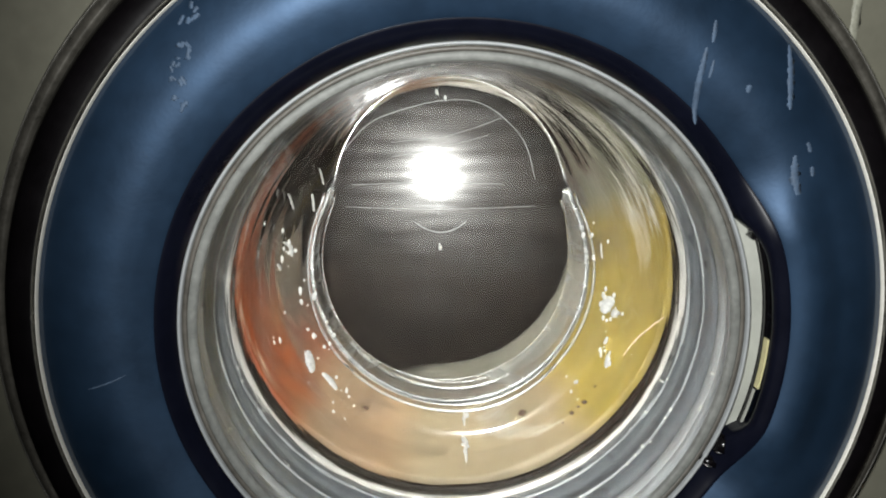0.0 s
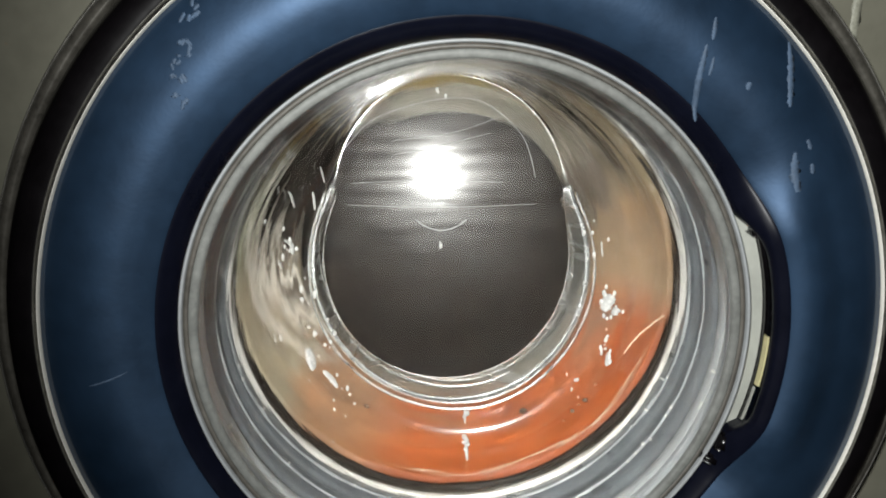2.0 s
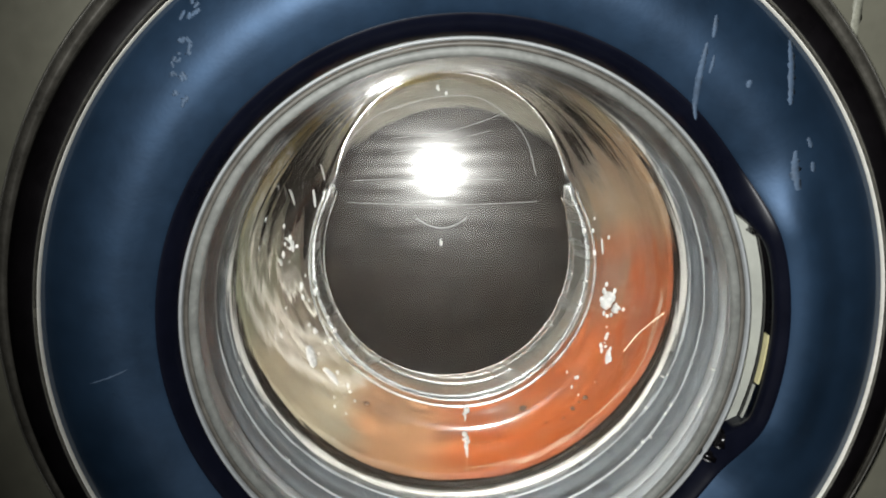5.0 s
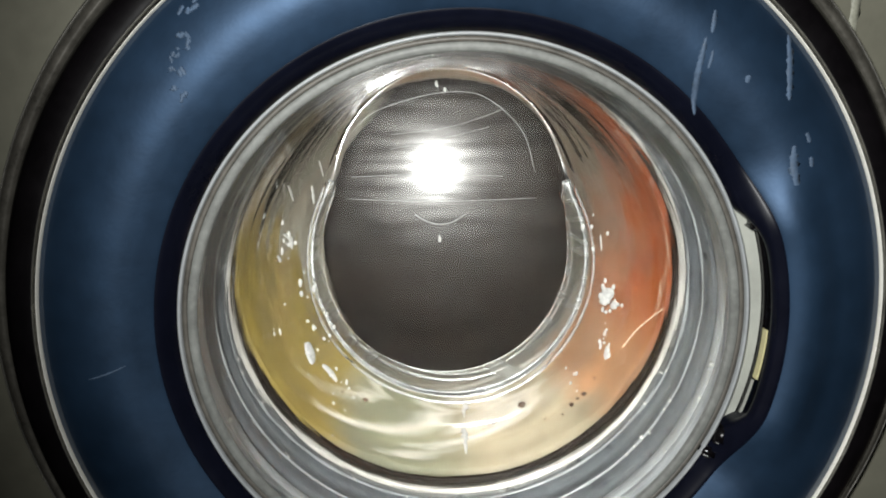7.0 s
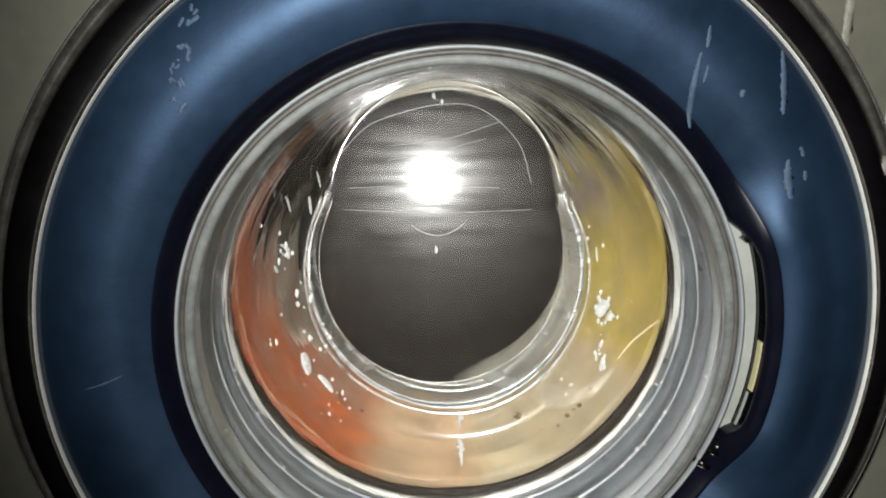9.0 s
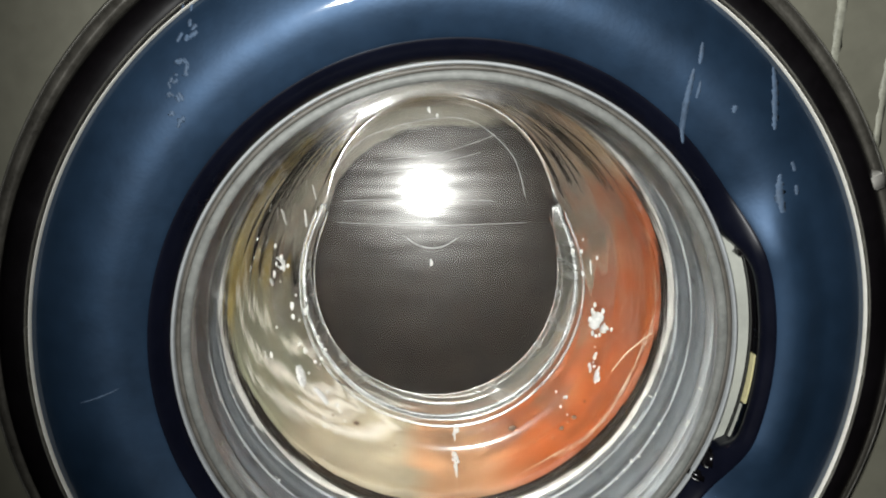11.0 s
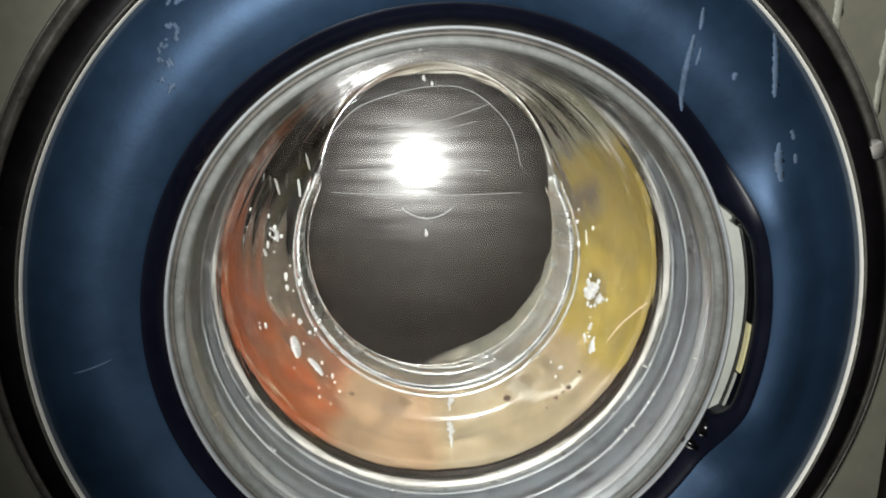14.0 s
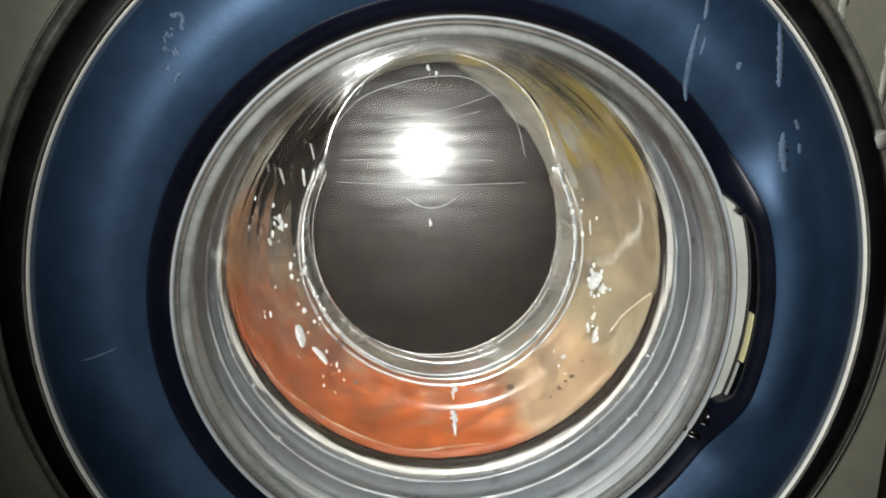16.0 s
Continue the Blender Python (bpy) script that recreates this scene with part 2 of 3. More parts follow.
def part(name, bm, mat, parent=None, label="", smooth=True):
    me = bpy.data.meshes.new(name)
    bmesh.ops.recalc_face_normals(bm, faces=bm.faces)
    if bm.calc_volume(signed=True) < 0:
        bmesh.ops.reverse_faces(bm, faces=bm.faces)
    bm.to_mesh(me)
    bm.free()
    me.materials.append(mat)
    if smooth:
        for p in me.polygons:
            p.use_smooth = True
    ob = new(name, me)
    if parent:
        ob.parent = parent
    if label:
        ob["label"] = label
    return ob


def revolve(profile, steps=160, shape=None, closed=True):
    """A ring round the y axis from (radius, depth) pairs; shape(r, y, angle) may move each point. Angle 0 is up, growing clockwise."""
    bm = bmesh.new()
    rows = []
    for k in range(steps):
        a = 2 * math.pi * k / steps
        row = []
        for r, y in profile:
            rr, yy = shape(r, y, a) if shape else (r, y)
            row.append(bm.verts.new((rr * math.sin(a), yy, rr * math.cos(a))))
        rows.append(row)
    n = len(profile)
    for k in range(steps):
        a, b = rows[k], rows[(k + 1) % steps]
        for i in range(n if closed else n - 1):
            j = (i + 1) % n
            bm.faces.new((a[i], b[i], b[j], a[j]))
    return bm


def rounded(points):
    """A polyline of (r, y) with its corners cut twice into soft bends."""
    p = list(points)
    for _ in range(2):
        q = [p[0]]
        for a, b in zip(p, p[1:]):
            q += [(a[0] * .75 + b[0] * .25, a[1] * .75 + b[1] * .25), (a[0] * .25 + b[0] * .75, a[1] * .25 + b[1] * .75)]
        q.append(p[-1])
        p = q
    return p


def box(bm, x0, x1, y0, y1, z0, z1):
    v = [bm.verts.new(c) for c in ((x0, y0, z0), (x1, y0, z0), (x1, y1, z0), (x0, y1, z0), (x0, y0, z1), (x1, y0, z1), (x1, y1, z1), (x0, y1, z1))]
    for f in ((0, 1, 2, 3), (4, 5, 6, 7), (0, 1, 5, 4), (1, 2, 6, 5), (2, 3, 7, 6), (3, 0, 4, 7)):
        bm.faces.new([v[i] for i in f])


def tube(points, radius, sides=6):
    bm = bmesh.new()
    rows = []
    pts = [Vector(p) for p in points]
    for i, p in enumerate(pts):
        d = (pts[min(i + 1, len(pts) - 1)] - pts[max(i - 1, 0)]).normalized()
        u = d.orthogonal().normalized()
        w = d.cross(u)
        rad = radius * (0.35 if i in (0, len(pts) - 1) else 1)
        rows.append([bm.verts.new(p + rad * (math.cos(2 * math.pi * k / sides) * u + math.sin(2 * math.pi * k / sides) * w)) for k in range(sides)])
    for a, b in zip(rows, rows[1:]):
        for k in range(sides):
            bm.faces.new((a[k], a[(k + 1) % sides], b[(k + 1) % sides], b[k]))
    bm.faces.new(rows[0]), bm.faces.new(rows[-1])
    return bm


def smooth_line(points, n=24):
    """Catmull-Rom through the points."""
    p = [Vector(points[0])] + [Vector(q) for q in points] + [Vector(points[-1])]
    out = []
    for i in range(1, len(p) - 2):
        for k in range(n):
            t = k / n
            out.append(0.5 * (2 * p[i] + (p[i + 1] - p[i - 1]) * t + (2 * p[i - 1] - 5 * p[i] + 4 * p[i + 1] - p[i + 2]) * t * t
                              + (3 * p[i] - p[i - 1] - 3 * p[i + 1] + p[i + 2]) * t ** 3))
    out.append(p[-2])
    return out


# ---------------------------------------------------------------- room
def room():
    for name, d in (("floor", (-1.2, 1.2, -1.9, 0.95, -0.1, 0.0)), ("ceiling", (-1.2, 1.2, -1.9, 0.95, 2.4, 2.5)),
                    ("wall_north", (-1.2, 1.2, 0.85, 0.95, 0.0, 2.4)), ("wall_south", (-1.2, 1.2, -1.9, -1.8, 0.0, 2.4)),
                    ("wall_east", (1.2, 1.3, -1.9, 0.95, 0.0, 2.4)), ("wall_west", (-1.3, -1.2, -1.9, 0.95, 0.0, 2.4))):
        bm = bmesh.new()
        box(bm, *d)
        ob = part(name, bm, FLOOR if name == "floor" else WALL, smooth=False)
        tagged(ob, {"floor": "brown tiled floor of a dark room", "ceiling": "plain plaster ceiling of a dark room"}.get(name, "plain plaster wall of a dark room"),
               "floor" if name == "floor" else "ceiling" if name == "ceiling" else "wall", kind="structure")


room()

# ---------------------------------------------------------------- washing machine
machine = tagged(new("washing_machine"), "front-loading washing machine, silver-grey with a navy blue round door, spinning", "washing machine")
machine.location = (0, 0, ZC)
PY = 0.050        # front face of the sheet-metal panel


def front_panel():
    bm = bmesh.new()
    n = 96
    rings = []
    for y in (PY, PY + 0.012):
        inner, outer = [], []
        for k in range(n):
            a = 2 * math.pi * k / n
            s, c = math.sin(a), math.cos(a)
            inner.append(bm.verts.new((0.245 * s, y, 0.245 * c)))
            m = max(abs(s) / 0.30, abs(c) / (0.40 if c > 0 else 0.43))
            outer.append(bm.verts.new((s / m, y, c / m)))
        rings.append((inner, outer))
    for k in range(n):
        j = (k + 1) % n
        (i0, o0), (i1, o1) = rings
        bm.faces.new((i0[k], i0[j], o0[j], o0[k]))
        bm.faces.new((i1[k], i1[j], o1[j], o1[k]))
        bm.faces.new((i0[k], i0[j], i1[j], i1[k]))
        bm.faces.new((o0[k], o0[j], o1[j], o1[k]))
    part("front_panel", bm, PANEL, machine, smooth=False)


def cabinet():
    for name, d in (("side_panel", (-0.30, -0.292, PY + 0.012, 0.62, -0.43, 0.40)), ("side_panel", (0.292, 0.30, PY + 0.012, 0.62, -0.43, 0.40)),
                    ("top_panel", (-0.292, 0.292, PY + 0.012, 0.62, 0.39, 0.40)), ("base_panel", (-0.292, 0.292, PY + 0.012, 0.62, -0.43, -0.42)),
                    ("back_panel", (-0.292, 0.292, 0.612, 0.62, -0.42, 0.39))):
        bm = bmesh.new()
        box(bm, *d)
        part(name, bm, PANEL, machine, smooth=False)
    for sx in (-0.24, 0.24):
        for y in (0.12, 0.55):
            bm = bmesh.new()
            bmesh.ops.create_cone(bm, cap_ends=True, segments=24, radius1=0.026, radius2=0.02, depth=0.02, matrix=Matrix.Translation((sx, y, -0.44)))
            part("foot", bm, RUBBER_DARK, machine, "black rubber foot", smooth=False)


front_panel()
cabinet()


# the blue door ring; its inner edge swells out at the finger grip
def ramp(x, lo, hi):
    s = max(0.0, min(1.0, (x - lo) / (hi - lo)))
    return s * s * (3 - 2 * s)


def grip(a):
    """How far the blue edge gives way: a long sweep into the grip and a shorter one out of it."""
    d = math.degrees(a) % 360
    return ramp(d, 50, 77) * (1 - ramp(d, 105, 125))


def rise(a):
    """How far the edge stands out towards the room in the grip."""
    d = math.degrees(a) % 360
    return ramp(d, 57, 72) * (1 - ramp(d, 106, 122))


def recess(a):
    """How far the opening itself widens in the grip."""
    d = math.degrees(a) % 360
    return ramp(d, 64, 75) * (1 - ramp(d, 107, 114))


GRIP_WIDE, GRIP_HIGH = 0.0040, 0.013
RING = ((0.2380, 0.0086), (0.229, 0.0052), (0.219, 0.0030), (0.208, 0.0020), (0.198, 0.0034), (0.190, 0.0068), (0.184, 0.0102), (0.1788, 0.0134))


def ring_y(r):
    pts = sorted(RING)
    if r <= pts[0][0]:
        return pts[0][1]
    for (r0, y0), (r1, y1) in zip(pts, pts[1:]):
        if r <= r1:
            return y0 + (y1 - y0) * (r - r0) / (r1 - r0)
    return pts[-1][1]


def blue_ring():
    def shape(r, y, a):
        w = ramp(r, 0.214, 0.1785)
        return r + GRIP_WIDE * grip(a) * w, y - (GRIP_HIGH * rise(a) * w if y < 0.025 else 0)
    prof = rounded(list(RING) + [(0.1774, 0.0146)]) + [(0.1774, 0.030), (0.2380, 0.030)]
    return part("door", revolve(prof, 240, shape), BLUE, machine, "round navy blue plastic door ring with water stains")


door = blue_ring()


def lip():
    def shape(r, y, a):
        w = ramp(r, 0.1680, 0.1785)
        return r + GRIP_WIDE * grip(a) * w + recess(a) * max(0.0, y - 0.0165), y - (GRIP_HIGH * rise(a) if y < 0.03 else 0)
    prof = rounded([(0.1778, 0.0139), (0.1764, 0.0142), (0.1735, 0.0165), (0.1690, 0.0220), (0.1676, 0.0280), (0.1674, 0.0330)]) + [(0.1674, 0.0340), (0.1778, 0.0340)]
    part("lip", revolve(prof, 240, shape), LIP, door, "dark navy inner lip of the door")


lip()
part("trim_ring", revolve(rounded([(0.2389, 0.010), (0.2389, 0.0064), (0.2386, 0.0059), (0.2383, 0.0064), (0.2382, 0.010)]) + [(0.2382, 0.02), (0.2389, 0.02)], 200), TRIM, door, "thin bright satin trim ring")
part("trim_line", revolve(rounded([(0.2420, 0.010), (0.2419, 0.0078), (0.2414, 0.0070), (0.2409, 0.0078), (0.2408, 0.010)]) + [(0.2408, 0.015), (0.2420, 0.015)], 200), BRIGHT, door, "second hairline of the bright trim")
part("outer_band", revolve(rounded([(0.2395, 0.0115), (0.2440, 0.0090), (0.2540, 0.009), (0.2605, 0.016), (0.2620, 0.026)]) + [(0.2620, 0.046), (0.2395, 0.046)], 200), BLACK, door, "glossy black outer band")
part("outer_rim", revolve(rounded([(0.2622, 0.024), (0.2640, 0.0195), (0.2690, 0.0215), (0.2745, 0.0300), (0.2765, 0.040)]) + [(0.2765, PY), (0.2622, PY)], 200), RIM, door, "grey worn outer rim")


# a bright ring added for the specular line on the rim
part("rim_line", revolve(rounded([(0.2716, 0.0290), (0.2714, 0.0238), (0.2706, 0.0228), (0.2698, 0.0238), (0.2696, 0.0290)]), 200), BRIGHT, door, "bright metal line added for the highlight along the outer rim")


def grip_parts():
    """Behind the swollen edge: a pale plate, dark line and a yellowed strip."""
    def arc(r0, r1, y0, y1, a0, a1, n=40):
        bm = bmesh.new()
        rows = []
        for k in range(n + 1):
            a = radians(a0 + (a1 - a0) * k / n)
            s, c = math.sin(a), math.cos(a)
            rows.append([bm.verts.new((r * s, y, r * c)) for r, y in ((r0, y0), (r1, y0), (r1, y1), (r0, y1))])
        for p, q in zip(rows, rows[1:]):
            for i in range(4):
                bm.faces.new((p[i], p[(i + 1) % 4], q[(i + 1) % 4], q[i]))
        bm.faces.new(rows[0]), bm.faces.new(rows[-1])
        return bm
    part("grip_plate", arc(0.1668, 0.1774, 0.0265, 0.030, 62, 113), PLATE, door, "pale grey plate in the finger grip", smooth=False)
    part("grip_edge", arc(0.1776, 0.1840, 0.0275, 0.030, 63, 115), BLACK, door, "black edge in the finger grip", smooth=False)
    part("grip_rib", arc(0.1778, 0.1783, 0.0235, 0.0275, 66, 112), BLACK, door, "thin black rib in the finger grip", smooth=False)
    part("latch_strip", arc(0.1782, 0.1794, 0.0190, 0.0275, 91.5, 101.5), STRIP, door, "yellowed plastic strip", smooth=False)
    part("latch_strip", arc(0.1780, 0.1787, 0.0215, 0.0275, 102, 111), PLATE, door, "grey end of the latch strip", smooth=False)
    for a, r, y, w, h in ((114.5, 0.1715, 0.0180, 0.0060, 0.0050), (119, 0.1705, 0.0200, 0.0035, 0.0070), (70.5, 0.1790, 0.0170, 0.0022, 0.0070)):
        bm = bmesh.new()
        box(bm, -w, w, -0.004, 0.012, -h, h)
        bmesh.ops.bevel(bm, geom=bm.edges[:], offset=0.0018, segments=3, affect="EDGES")
        bm.transform(pose(r * math.sin(radians(a)), y, r * math.cos(radians(a)), 12, a, 8))
        part("grip_stop", bm, BLACK, door, "glossy black stop at the end of the grip")


grip_parts()


# the moulded glass bowl: its end face leans back, and its outline is a circle with an arch on top
INNER = ((0.1655, 0.0205), (0.1600, 0.0205), (0.1555, 0.0225), (0.1500, 0.060), (0.1430, 0.095), (0.1310, 0.125), (0.1225, 0.1365), (0.1150, 0.1424), (0.1080, 0.1450), (0.1020, 0.1459), (0.0960, 0.1462))
OUTER = ((0.1660, 0.0280), (0.1630, 0.0310), (0.1560, 0.060), (0.1490, 0.098), (0.1390, 0.133), (0.1270, 0.1520), (0.1150, 0.1572), (0.1050, 0.1562), (0.0960, 0.1555))
FACE, EDGE = 0.100, 0.157
FACE_X, FACE_Z = -0.004, 0.011


def outline(a):
    """Radius of the end face's outline in the direction a, for a lower circle of radius FACE."""
    up = math.cos(a)
    if up < 0:
        return FACE
    h, k = 0.056, 0.085
    arch = h * up + math.sqrt(k * k - (h * math.sin(a)) ** 2)
    return max(FACE, arch) + 0.003 * math.exp(-((arch - FACE) / 0.004) ** 2)


def settle(r):
    """1 on the end face, 0 at the bowl's mouth."""
    return max(0.0, min(1.0, (EDGE - r) / (EDGE - FACE)))


def crease(big):
    """The corner of the end face is tighter along the arch than round the lower circle."""
    return 1 + 0.6 * min(1.0, (big - FACE) / 0.03)


def moulded(r, a):
    """Place (x, z) on the bowl for the profile's radius r and the angle a."""
    big = outline(a)
    rr = r if r > EDGE else r * big / FACE if r <= FACE else big + (EDGE - big) * ((r - FACE) / (EDGE - FACE)) ** crease(big)
    f = settle(r)
    return FACE_X * f + rr * math.sin(a), FACE_Z * f + rr * math.cos(a)


def lean(x, z, r):
    """The end face leans back and a little aside."""
    return (0.147 * z - 0.062 * x) * max(0, min(1, (0.150 - r) / 0.04))


def bowl_y(x, z, side=INNER):
    """Depth of the bowl's surface."""
    r = math.hypot(x, z)
    for _ in range(14):
        f = settle(r)
        u, v = x - FACE_X * f, z - FACE_Z * f
        rho, big = math.hypot(u, v), outline(math.atan2(u, v))
        goal = rho * FACE / big if rho <= big else FACE + (EDGE - FACE) * max(0.0, (rho - big) / (EDGE - big)) ** (1 / crease(big))
        r = 0.4 * r + 0.6 * goal
    pts = sorted(side)
    y = float(np.interp(r, [p[0] for p in pts], [p[1] for p in pts]))
    if r < pts[0][0]:
        y = pts[0][1] + 0.0012 * (1 - (r / pts[0][0]) ** 2)
    return y + lean(x, z, r)


def bowl():
    cap_in = [(0.096 * k / 12, 0.1462 + 0.0012 * (1 - (k / 12) ** 2)) for k in range(11, 0, -1)]
    cap_out = [(0.096 * k / 12, 0.1555 + 0.0012 * (1 - (k / 12) ** 2)) for k in range(11, 0, -1)]
    prof = rounded(INNER) + cap_in
    back = rounded(OUTER) + cap_out
    steps = 192
    bm = bmesh.new()
    rows = []
    for line in (prof, back):
        rings = []
        for r, y in line:
            ring = []
            for k in range(steps):
                a = 2 * math.pi * k / steps
                x, z = moulded(r, a)
                ring.append(bm.verts.new((x, y + lean(x, z, r), z)))
            rings.append(ring)
        rows.append(rings)
    tips = [bm.verts.new((FACE_X, y + lean(FACE_X, FACE_Z, 0), FACE_Z)) for y in (0.1474, 0.1567)]
    for rings, tip in zip(rows, tips):
        for p, q in zip(rings, rings[1:]):
            for k in range(steps):
                j = (k + 1) % steps
                bm.faces.new((p[k], p[j], q[j], q[k]))
        for k in range(steps):
            bm.faces.new((rings[-1][k], rings[-1][(k + 1) % steps], tip))
    for k in range(steps):
        j = (k + 1) % steps
        bm.faces.new((rows[0][0][k], rows[0][0][j], rows[1][0][j], rows[1][0][k]))
    ob = part("glass_bowl", bm, GLASS, door, "clear moulded glass bowl with drops and painted white glints")
    ob.visible_shadow = False
    return ob


bowl_ob = bowl()


def bowl_rims():
    """Pale rim line, dark groove and the broad pale flange round the mouth of the bowl."""
    part("bowl_rim", revolve(rounded([(0.1664, 0.0200), (0.1662, 0.0172), (0.1652, 0.0165), (0.1642, 0.0172), (0.1640, 0.0200)]), 192), RUBBER_PALE, door, "thin pale rim of the glass bowl")
    part("rim_groove", revolve([(0.1639, 0.0194), (0.1612, 0.0194), (0.1612, 0.0200), (0.1639, 0.0200)], 192), RUBBER_DARK, door, "dark groove round the glass bowl")
    part("bowl_flange", revolve(rounded([(0.1611, 0.0200), (0.1608, 0.0187), (0.1585, 0.0183), (0.1562, 0.0192), (0.1556, 0.0215)]) + [(0.1560, 0.0220), (0.1611, 0.0203)], 192), FLANGE, door, "pale grey flange of the glass bowl")


def rear_rim():
    """A moulded glass rim that stands up behind the edge of the end face."""
    bm = bmesh.new()
    rows = []
    prof = rounded([(0.1060, 0.1565), (0.1010, 0.1760), (0.1000, 0.1790), (0.0982, 0.1785), (0.0985, 0.1750), (0.1030, 0.1560)])
    for k in range(161):
        a = radians(57 + 246 * k / 160)
        row = []
        low = math.sin(0.5 * math.pi * min(1.0, k / 20, (160 - k) / 20))
        for r, y in prof:
            x, z = moulded(r, a)
            y = 0.1555 + (y - 0.1555) * max(0.06, low)
            row.append(bm.verts.new((x - 0.004 * (y - 0.156) / 0.023, y + lean(x, z, r), z + 0.003 * (y - 0.156) / 0.023)))
        rows.append(row)
    n = len(prof)
    for p, q in zip(rows, rows[1:]):
        for i in range(n):
            bm.faces.new((p[i], q[i], q[(i + 1) % n], p[(i + 1) % n]))
    bm.faces.new(rows[0]), bm.faces.new(rows[-1])
    part("rear_rim", bm, RIM_GLASS, door, "clear moulded rim behind the end of the bowl").visible_shadow = False


bowl_rims()
rear_rim()


def gasket():
    part("gasket_face", revolve(rounded([(0.1800, 0.0345), (0.1730, 0.0345), (0.1675, 0.0370), (0.1660, 0.0410), (0.1675, 0.0445)]) + [(0.1720, 0.0455), (0.1800, 0.0455)], 160), RUBBER_PALE, machine, "pale front lip of the gasket")
    prof = rounded([(0.1900, 0.046), (0.1745, 0.046), (0.1720, 0.048), (0.1725, 0.056), (0.1760, 0.060), (0.1760, 0.068), (0.1720, 0.072), (0.1715, 0.086),
                    (0.1750, 0.091), (0.1755, 0.100), (0.1710, 0.106), (0.1700, 0.118)]) + [(0.1700, 0.124), (0.1900, 0.124)]
    part("gasket", revolve(prof, 160), RUBBER, machine, "grey folded rubber door gasket, wet")
    # pale ribs; the thin ones put highlight lines into the colour
    for y, r, w in ((0.0530, 0.1688, 0.0055), (0.0840, 0.1700, 0.0012), (0.1130, 0.1690, 0.0016)):
        rib = rounded([(r + 0.006, y - w), (r + 0.0006, y - w * 0.8), (r, y), (r + 0.0006, y + w * 0.8), (r + 0.006, y + w)])
        part("gasket_rib", revolve(rib, 160), RUBBER_PALE, machine, "pale rib of the gasket")
    part("gasket_edge", revolve(rounded([(0.1705, 0.1245), (0.1675, 0.1250), (0.1660, 0.1275), (0.1675, 0.1300), (0.1705, 0.1305)]) + [(0.19, 0.1305), (0.19, 0.1245)], 160), CHROME, machine, "bright rolled edge of the gasket")
    part("tub_lip", revolve([(0.1700, 0.131), (0.1690, 0.140), (0.2460, 0.146), (0.2460, 0.131)], 128), RUBBER_DARK, machine, "dark gap behind the gasket")


gasket()


# the drum turns inside; the hollow's shade is put into its near-black colour
def drum():
    prof = [(0.1700, 0.1485), (0.1685, 0.1515), (0.1700, 0.1545), (0.236, 0.162), (0.240, 0.168), (0.240, 0.455), (0.236, 0.462), (0.150, 0.466), (0.0006, 0.468),
            (0.0006, 0.474), (0.242, 0.470), (0.244, 0.462), (0.244, 0.160)]
    ob = part("drum", revolve(prof, 128), DARK_STEEL, machine, "steel washing drum coloured near black for the shaded hollow, turning fast")
    for k in range(3):
        a = radians(40 + 120 * k)
        bm = bmesh.new()
        rows = []
        for y in np.linspace(0.20, 0.44, 10):
            w = 0.5 + 0.5 * math.sin(math.pi * (y - 0.20) / 0.24)
            rows.append([bm.verts.new(((0.2385 - h * w) * math.sin(a + o), y, (0.2385 - h * w) * math.cos(a + o))) for o, h in ((-0.14, 0), (-0.07, 0.03), (0, 0.045), (0.07, 0.03), (0.14, 0))])
        for p, q in zip(rows, rows[1:]):
            for i in range(4):
                bm.faces.new((p[i], p[i + 1], q[i + 1], q[i]))
        bm.faces.new(rows[0]), bm.faces.new(rows[-1])
        part("paddle", bm, DARK_STEEL, ob, "raised drum paddle")
    return ob


drum_ob = drum()


